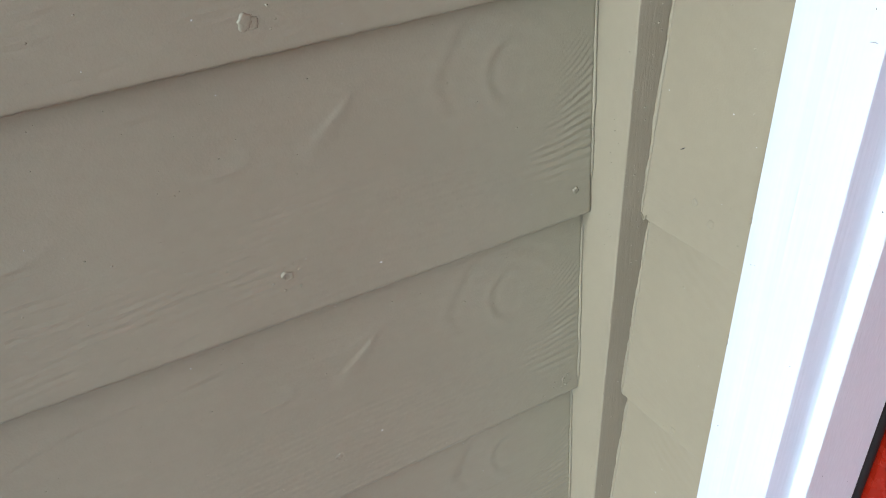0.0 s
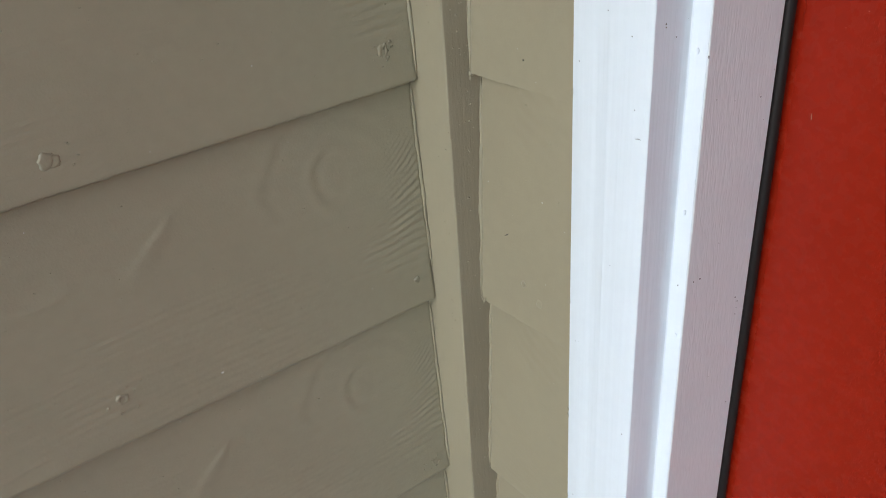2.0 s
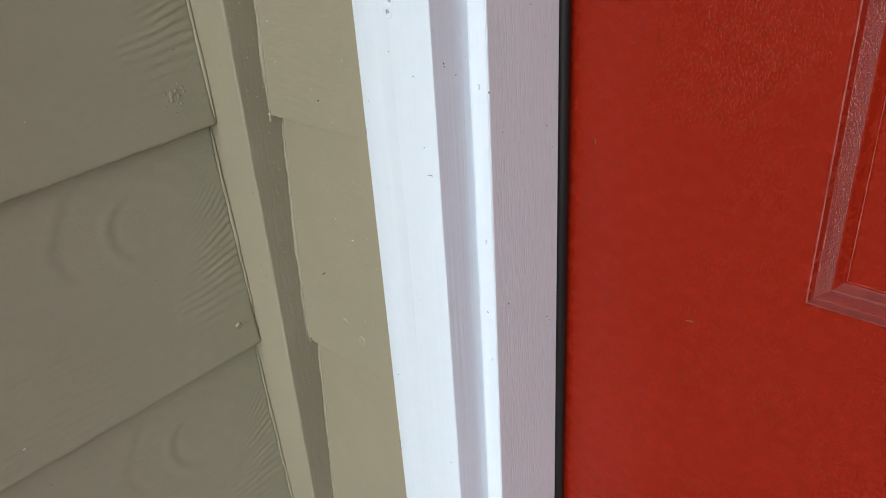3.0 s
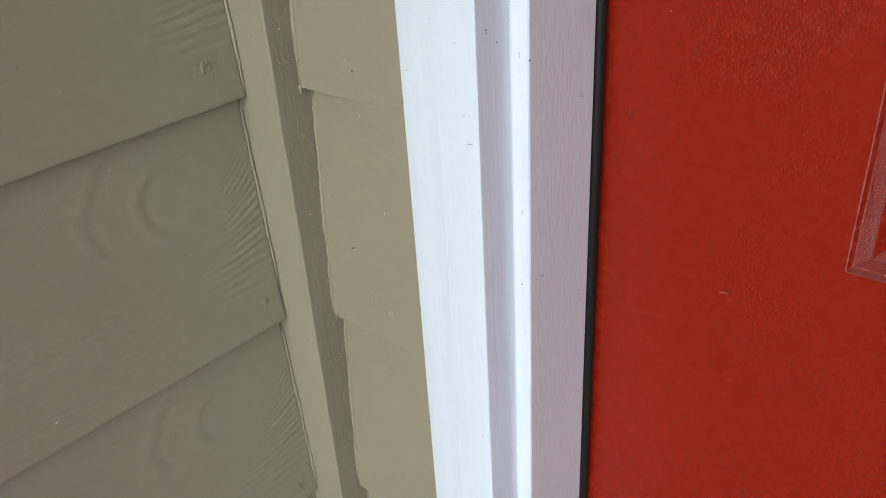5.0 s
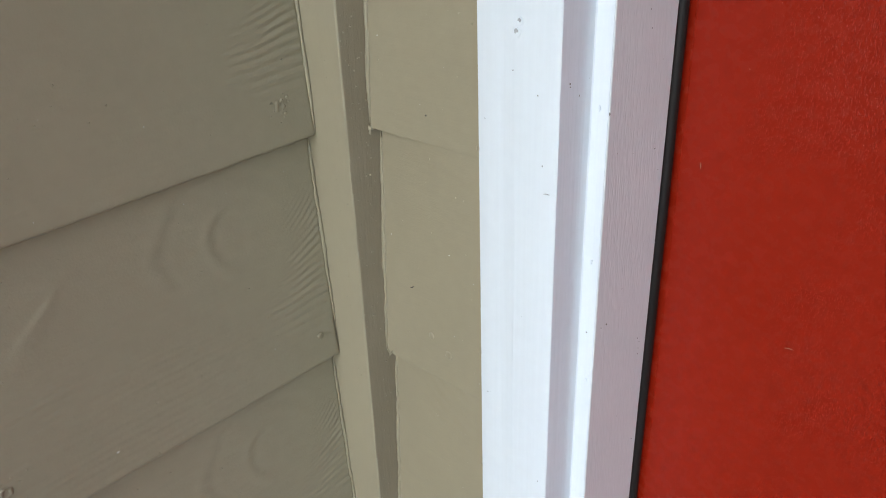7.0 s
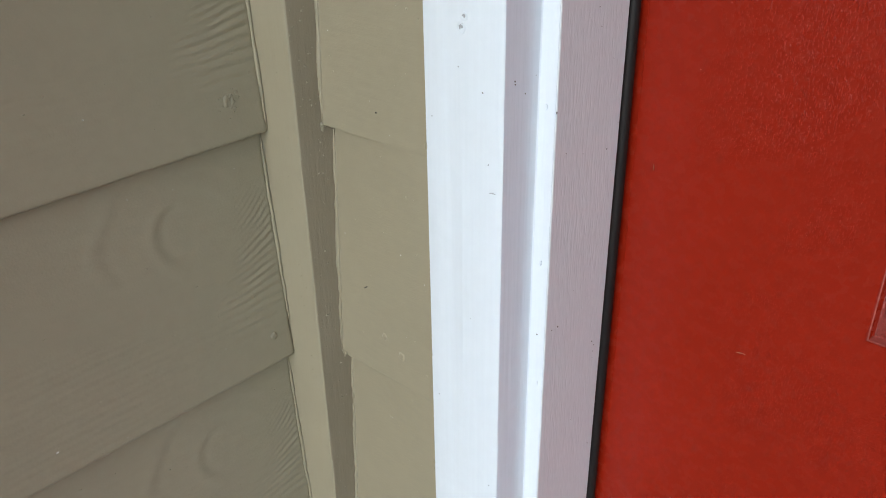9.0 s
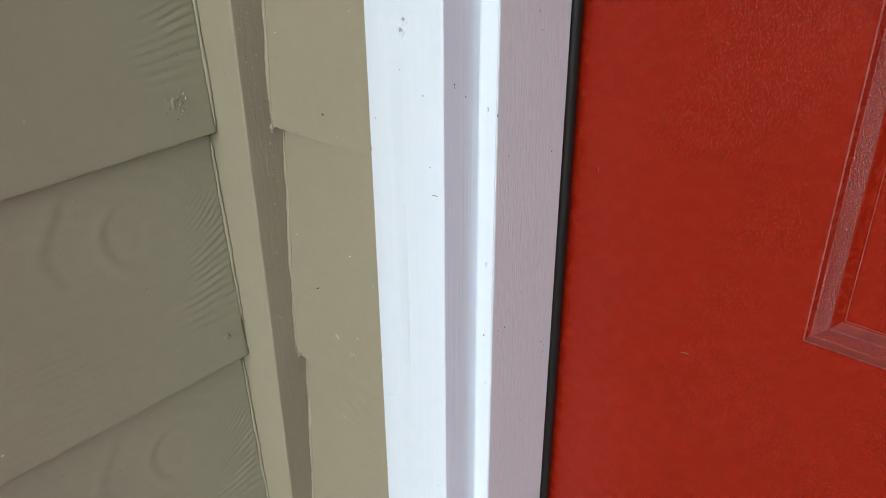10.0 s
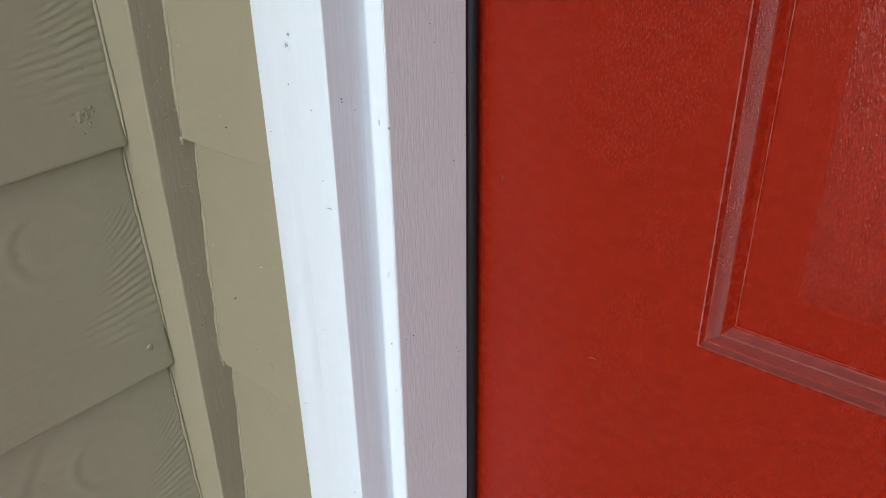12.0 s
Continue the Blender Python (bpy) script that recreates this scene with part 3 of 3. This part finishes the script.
# ---- small marks: nail heads, paint nibs, crumbs ----
def blob(r, h, seed, n=14, rough=0.25, dish=0.0):
    """A low, uneven dab on the plane z = 0."""
    bm = bmesh.new()
    rings = []
    for i, (f, g) in enumerate(((1.0, -0.15), (0.92, 0.55), (0.72, 0.95), (0.4, 1.0 - dish), (0.15, 1.0 - 1.4 * dish))):
        ring = []
        for k in range(n):
            a = 6.2832 * k / n
            w = 1 + rough * (noise.noise((math.cos(a) * 1.3 + seed, math.sin(a) * 1.3, f * 1.5)) + 0.5 * noise.noise((math.cos(a) * 3.7, math.sin(a) * 3.7 + seed, f * 2.5)))
            ring.append(bm.verts.new((r * f * w * math.cos(a), r * f * w * math.sin(a), h * g * (1 + 0.5 * rough * noise.noise((a, seed, i))))))
        rings.append(ring)
    for a, b in zip(rings, rings[1:]):
        for k in range(n):
            bm.faces.new((a[k], a[(k + 1) % n], b[(k + 1) % n], b[k]))
    bm.faces.new(rings[-1])
    return bm


NORTH_TURN = Matrix(((1, 0, 0, 0), (0, 0, -1, 0), (0, 1, 0, 0), (0, 0, 0, 1)))    # local z points to -y
EAST_TURN = Matrix(((0, 0, -1, 0), (1, 0, 0, 0), (0, 1, 0, 0), (0, 0, 0, 1)))     # local z points to -x


def on_north(name, bm, material, x, z, label="", turn=0.0):
    k, back = north_face(x, z)
    ob = link(name, bm, material, True)
    ob.parent = north_boards[k]
    place = Matrix.Translation((x, back, z)) @ Matrix.Rotation(math.atan(DEEP / LAP), 4, 'X') @ NORTH_TURN @ Matrix.Rotation(turn, 4, 'Z')
    ob.matrix_basis = north_boards[k].matrix_basis.inverted() @ place
    if label:
        ob["label"] = label
    return ob


def on_east(name, bm, material, y, z, label="", turn=0.0):
    k, back = east_face(y, z)
    ob = link(name, bm, material, True)
    ob.parent = east_boards[k]
    ob.matrix_basis = east_boards[k].matrix_basis.inverted() @ Matrix.Translation((back, y, z)) @ EAST_TURN @ Matrix.Rotation(turn, 4, 'Z')
    if label:
        ob["label"] = label
    return ob


on_north("nail_head", blob(0.0040, 0.0008, 3.1, rough=0.35, n=26), MAT_SIDING, -0.2308, 1.0945, "painted-over raised nail head")
on_north("nail_head", blob(0.0028, 0.0005, 3.7, rough=0.4, n=26), MAT_SIDING, -0.2268, 1.0935)
on_north("nail_head", blob(0.0034, 0.0008, 5.1, rough=0.4, n=26, dish=1.1), MAT_SIDING, -0.2310, 0.9560, "painted-over sunken nail head")
on_north("nail_head", blob(0.0025, 0.0010, 6.3, rough=0.4, n=26), MAT_SIDING, -0.0345, 0.9480, "painted-over raised nail head")
on_north("nail_head", blob(0.0028, 0.0006, 8.3, rough=0.4, n=26, dish=0.5), MAT_SIDING, -0.2170, 0.8080)


def crumbs(x, z, count, near, far, squash, seed):
    """Torn bits of paint scattered round a place on the north wall."""
    rng = random.Random(seed)
    for q in range(count):
        a = 6.28 * q / count + rng.uniform(-0.5, 0.5)
        r = rng.uniform(near, far)
        on_north("paint_crumb", blob(rng.uniform(0.0004, 0.0010), rng.uniform(0.0003, 0.0007), seed + q * 1.7, 9, 1.1), MAT_SIDING,
                 x + squash * r * math.cos(a), z + r * math.sin(a), turn=rng.uniform(0, 3))


for i, (x, z, r) in enumerate(((-0.0420, 1.1040, 0.0032), (-0.0350, 0.7850, 0.0026))):
    ob = on_north("torn_patch", blob(r, 0.0006, 35 + 8 * i, 24, 1.0, 1.25), MAT_SIDING, x, z, "torn crater in thick olive paint")
    ob.matrix_basis = ob.matrix_basis @ Matrix.Diagonal((0.75, 1.25, 1, 1))
    crumbs(x - 0.001, z - 0.001, 10, 0.0040, 0.0085, 1.0, 20 + i)
crumbs(-0.2215, 1.0945, 5, 0.0010, 0.0060, 1.6, 51)
crumbs(-0.2300, 0.9560, 8, 0.0052, 0.0110, 1.3, 52)
on_east("nail_head", blob(0.0022, 0.0007, 12.1, rough=0.35, n=26), MAT_SIDING, -0.0700, 0.9620, "painted-over nail head")
on_east("nail_head", blob(0.0026, 0.0005, 13.4, rough=0.35, n=26), MAT_SIDING, -0.0840, 0.9540)
on_east("nail_head", blob(0.0026, 0.0005, 14.4, rough=0.4), MAT_SIDING, -0.0810, 0.7840)


def nibs(count, seed, area, size=1.0):
    """Dust grains, paint nibs and pale glint dots, far too many to count: tiny pyramids strewn over an area by
    area(rng) -> place, turn.
    """
    rng = random.Random(seed)
    bm = bmesh.new()
    for _ in range(count):
        m = area(rng)
        r = size * (0.00028 + 0.00055 * rng.random() ** 3)
        k = rng.uniform(0.6, 1.6)
        ring = [bm.verts.new(m @ Vector((r * k * math.cos(a), r * math.sin(a), -0.0001))) for a in (0.2, 1.3, 2.4, 3.6, 4.7, 5.6)]
        top = bm.verts.new(m @ Vector((0.2 * r, 0.1 * r, r * rng.uniform(0.5, 0.9))))
        for q in range(6):
            bm.faces.new((ring[q], ring[(q + 1) % 6], top))
    return bm


def north_spot(rng):
    x, z = rng.uniform(-0.44, -0.024), rng.uniform(0.64, 1.24)
    return Matrix.Translation((x, north_face(x, z)[1], z)) @ NORTH_TURN


def east_spot(rng):
    y, z = rng.uniform(-0.112, -0.031), rng.uniform(0.66, 1.24)
    return Matrix.Translation((east_face(y, z)[1], y, z)) @ EAST_TURN


def post_spot(rng):
    z = rng.uniform(0.66, 1.3)
    if rng.random() < 0.25:
        return Matrix.Translation((POST_X, rng.uniform(-0.026, -0.010), z)) @ EAST_TURN
    return Matrix.Translation((rng.uniform(-0.019, -0.001), POST_Y, z)) @ NORTH_TURN


def door_spot(rng):
    while True:
        y, z = rng.uniform(-0.40, -0.182), rng.uniform(0.80, 1.25)
        if y > -0.302 or z < 1.016:
            return Matrix.Translation((DOOR_X, y, z)) @ EAST_TURN


def jamb_spot(rng):
    z = rng.uniform(0.75, 1.3)
    if rng.random() < 0.5:
        return Matrix.Translation((rng.uniform(0.022, 0.077), JAMB_Y, z)) @ NORTH_TURN
    return Matrix.Translation((CASE_X, rng.uniform(-0.160, -0.116), z)) @ EAST_TURN


for name, bm, mat, owner in (("paint_nibs", nibs(620, 1, north_spot), MAT_SIDING, wall_north), ("dust_and_glint_grains", nibs(70, 2, north_spot), MAT_DUST, wall_north),
                             ("paint_nibs", nibs(90, 3, east_spot), MAT_SIDING, wall_east), ("dust_and_glint_grains", nibs(25, 4, east_spot), MAT_DUST, wall_east),
                             ("paint_nibs", nibs(280, 5, post_spot), MAT_POST, corner_post), ("dust_and_glint_grains", nibs(150, 7, door_spot, 0.5), MAT_RED_GLINT_DOTS, door),
                             ("dirt_grains", nibs(34, 6, jamb_spot), MAT_DARK, door_frame)):
    tagged(part(name, bm, mat, owner), kind="stuff")


def sliver(length, width, height, bend, seed):
    """A thin curled fibre or splinter lying on z = 0."""
    bm = bmesh.new()
    rings = []
    for i in range(7):
        t = i / 6 - 0.5
        w = width * (1 - 1.6 * abs(t)) + 0.00005
        cx, cy = length * t, bend * (1 - 4 * t * t) + 0.0001 * noise.noise((seed, t * 5, 0))
        rings.append([bm.verts.new((cx, cy + s * w / 2, h)) for s, h in ((-1, -0.00005), (-0.6, height), (0.6, height), (1, -0.00005))])
    for a, b in zip(rings, rings[1:]):
        for q in range(3):
            bm.faces.new((a[q], a[q + 1], b[q + 1], b[q]))
    bm.faces.new(rings[0])
    bm.faces.new(rings[-1][::-1])
    bmesh.ops.recalc_face_normals(bm, faces=bm.faces[:])
    return bm


def stuck(name, bm, material, matrix, label, category):
    ob = tagged(link(name, bm, material), label, category)
    ob.matrix_world = matrix
    return ob


k, back = east_face(-0.0540, 0.9905)
stuck("splinter", sliver(0.0042, 0.0009, 0.0004, 0.0002, 1), MAT_DARK,
      Matrix.Translation((back, -0.0540, 0.9905)) @ EAST_TURN @ Matrix.Rotation(radians(145), 4, 'Z'), "dark splinter stuck to the olive siding", "splinter")
stuck("speck", blob(0.0005, 0.0004, 91, 9, 0.6), MAT_DARK, Matrix.Translation((east_face(-0.0735, 1.1035)[1], -0.0735, 1.1035)) @ EAST_TURN,
      "dark speck of dirt on the olive siding", "dirt speck")
stuck("fibre", sliver(0.0036, 0.0005, 0.0003, 0.00015, 2), MAT_GREY,
      Matrix.Translation((CASE_X - 0.0003, -0.1573, 1.0825)) @ EAST_TURN @ Matrix.Rotation(radians(-6), 4, 'Z'), "thin grey hair stuck in white paint", "fibre")
stuck("wood_chip", sliver(0.0048, 0.0005, 0.0003, 0.0002, 3), MAT_CHIP,
      Matrix.Translation((DOOR_X, -0.2505, 0.9850)) @ EAST_TURN @ Matrix.Rotation(radians(-8), 4, 'Z'), "pale wood chip stuck to the red door", "wood chip")
stuck("wood_chip", sliver(0.0036, 0.0004, 0.0003, 0.0001, 4), MAT_CHIP,
      Matrix.Translation((DOOR_X, -0.1885, 1.0750)) @ EAST_TURN @ Matrix.Rotation(radians(85), 4, 'Z'), "tiny pale chip stuck to the red door", "wood chip")


for y, z, r, q in ((-0.1385, 1.1562, 0.0029, 71.0), (-0.1402, 1.1612, 0.0022, 72.0)):
    ob = part("nail_hole_filler", blob(r, 0.00038, q, 26, 0.35, 1.7), MAT_WHITE, door_frame, "rough filler round a painted nail hole", True)
    ob.matrix_basis = Matrix.Translation((CASE_X - 0.0002, y, z)) @ EAST_TURN
    # a grey dab paints the shade inside the nail hole's hollow
    ob = part("dent_shade", blob(0.42 * r, 0.0002, q + 5, 14, 1.0), MAT_GREY, door_frame, "grey dab for the shade of a hollow in white paint", True)
    ob.matrix_basis = Matrix.Translation((CASE_X - 0.0002, y + 0.0004, z + 0.0007)) @ EAST_TURN
# specks of dirt on the side of the casing, on its inner corner and on the jamb
for x, y, z, r in ((-0.0015, CASE_Y1, 1.1350, 0.0006), (-0.0013, CASE_Y1, 1.1335, 0.0005), (0.0063, CASE_Y1, 1.1279, 0.0005), (0.0150, CASE_Y1, 1.1320, 0.0004), (0.0140, CASE_Y1, 1.1345, 0.0003),
                   (0.0180, JAMB_Y, 1.1178, 0.0008), (0.0291, JAMB_Y, 0.9968, 0.0007), (0.0681, JAMB_Y, 0.9655, 0.0005), (0.0679, JAMB_Y, 0.9610, 0.0004), (0.0677, JAMB_Y, 0.9568, 0.0005)):
    ob = part("dirt_speck", blob(0.75 * r, 0.35 * r, 300 * x + 40 * z, 9, 0.9), MAT_DIRT, door_frame, "dark speck of dirt", True)
    ob.matrix_basis = Matrix.Translation((x, y, z)) @ NORTH_TURN
for x, y, z in ((CASE_X, -0.1365, 1.1388), (CASE_X, -0.1508, 1.1294), (0.0169, -0.1676, 0.9960)):
    ob = part("dirt_speck", blob(0.0004, 0.0002, 500 * y, 9, 0.7), MAT_DIRT, door_frame, "dark speck of dirt", True)
    ob.matrix_basis = Matrix.Translation((x, y, z)) @ EAST_TURN
# nicks in the painted edge of the casing, filled with siding paint
for i, z in enumerate((0.8935, 0.8890, 0.8200, 0.9730, 1.0960)):
    ob = part("paint_nick", blob(0.0012, 0.0007, 610 + i, 12, 0.9), MAT_SIDING, door_frame, "olive paint over the edge of the casing", True)
    ob.matrix_basis = Matrix.Translation((CASE_X + 0.0004, CASE_Y0 + 0.0003, z)) @ EAST_TURN @ Matrix.Diagonal((0.7, 1.4, 1, 1))
for x, y, z, r, q in ((0.0165, -0.1675, 1.1200, 0.0012, 81), (0.0186, -0.1712, 1.1190, 0.0010, 82), (0.0165, -0.1680, 1.0390, 0.0012, 83), (0.0172, -0.1690, 0.9650, 0.0010, 84)):
    ob = part("paint_drip", blob(0.6 * r, 0.0003, q, 10, 0.6), MAT_WHITE, door_frame, smooth=True)
    ob.matrix_basis = Matrix.Translation((x, y, z)) @ EAST_TURN @ Matrix.Rotation(radians(-30), 4, 'Y') @ Matrix.Diagonal((1, 1.8, 1, 1))

# a tongue of caulk that hangs from the first lap beside the open slot, and a smear under the third
ob = part("caulk_tongue", sliver(0.0085, 0.0026, 0.0014, 0.0005, 8), MAT_POST, east_boards[0], smooth=True)
ob.matrix_basis = (east_boards[0].matrix_basis.inverted() @ Matrix.Translation((EAST_X + 0.0012, END_Y + 0.0020, EAST_EDGE[0][0] - 0.0010))
                   @ EAST_TURN @ Matrix.Rotation(radians(80), 4, 'Z'))
ob = part("caulk_glob", blob(0.0017, 0.0022, 207, 16, 0.5), MAT_POST, east_boards[0], smooth=True)
ob.matrix_basis = east_boards[0].matrix_basis.inverted() @ Matrix.Translation((EAST_X + 0.0016, END_Y + 0.0002, EAST_EDGE[0][0] - 0.0002)) @ EAST_TURN
ob = part("caulk_glob", blob(0.0019, 0.0034, 202, 14, 0.9), MAT_POST, east_boards[2], smooth=True)
ob.matrix_basis = east_boards[2].matrix_basis.inverted() @ Matrix.Translation((EAST_X + 0.0075, END_Y - 0.0006, EAST_EDGE[2][0] + 0.0012)) @ EAST_TURN @ Matrix.Diagonal((0.55, 1.5, 1, 1))
on_east("paint_crumb", blob(0.0009, 0.0007, 61.0, 10, 0.8), MAT_SIDING, -0.0345, 1.0850)
# a torn curl of paint where the second lap meets the post
for dy, dz, length, turn, q in ((-0.0022, 0.0006, 0.0062, 62, 5), (-0.0042, 0.0010, 0.0050, 118, 6)):
    ob = part("paint_curl", sliver(length, 0.0009, 0.0008, 0.0006, q), MAT_POST, east_boards[1])
    y, z = END_Y + dy, EAST_EDGE[1][0] + dz
    ob.matrix_basis = east_boards[1].matrix_basis.inverted() @ Matrix.Translation((EAST_X - 0.0002, y, z)) @ EAST_TURN @ Matrix.Rotation(radians(turn), 4, 'Z')
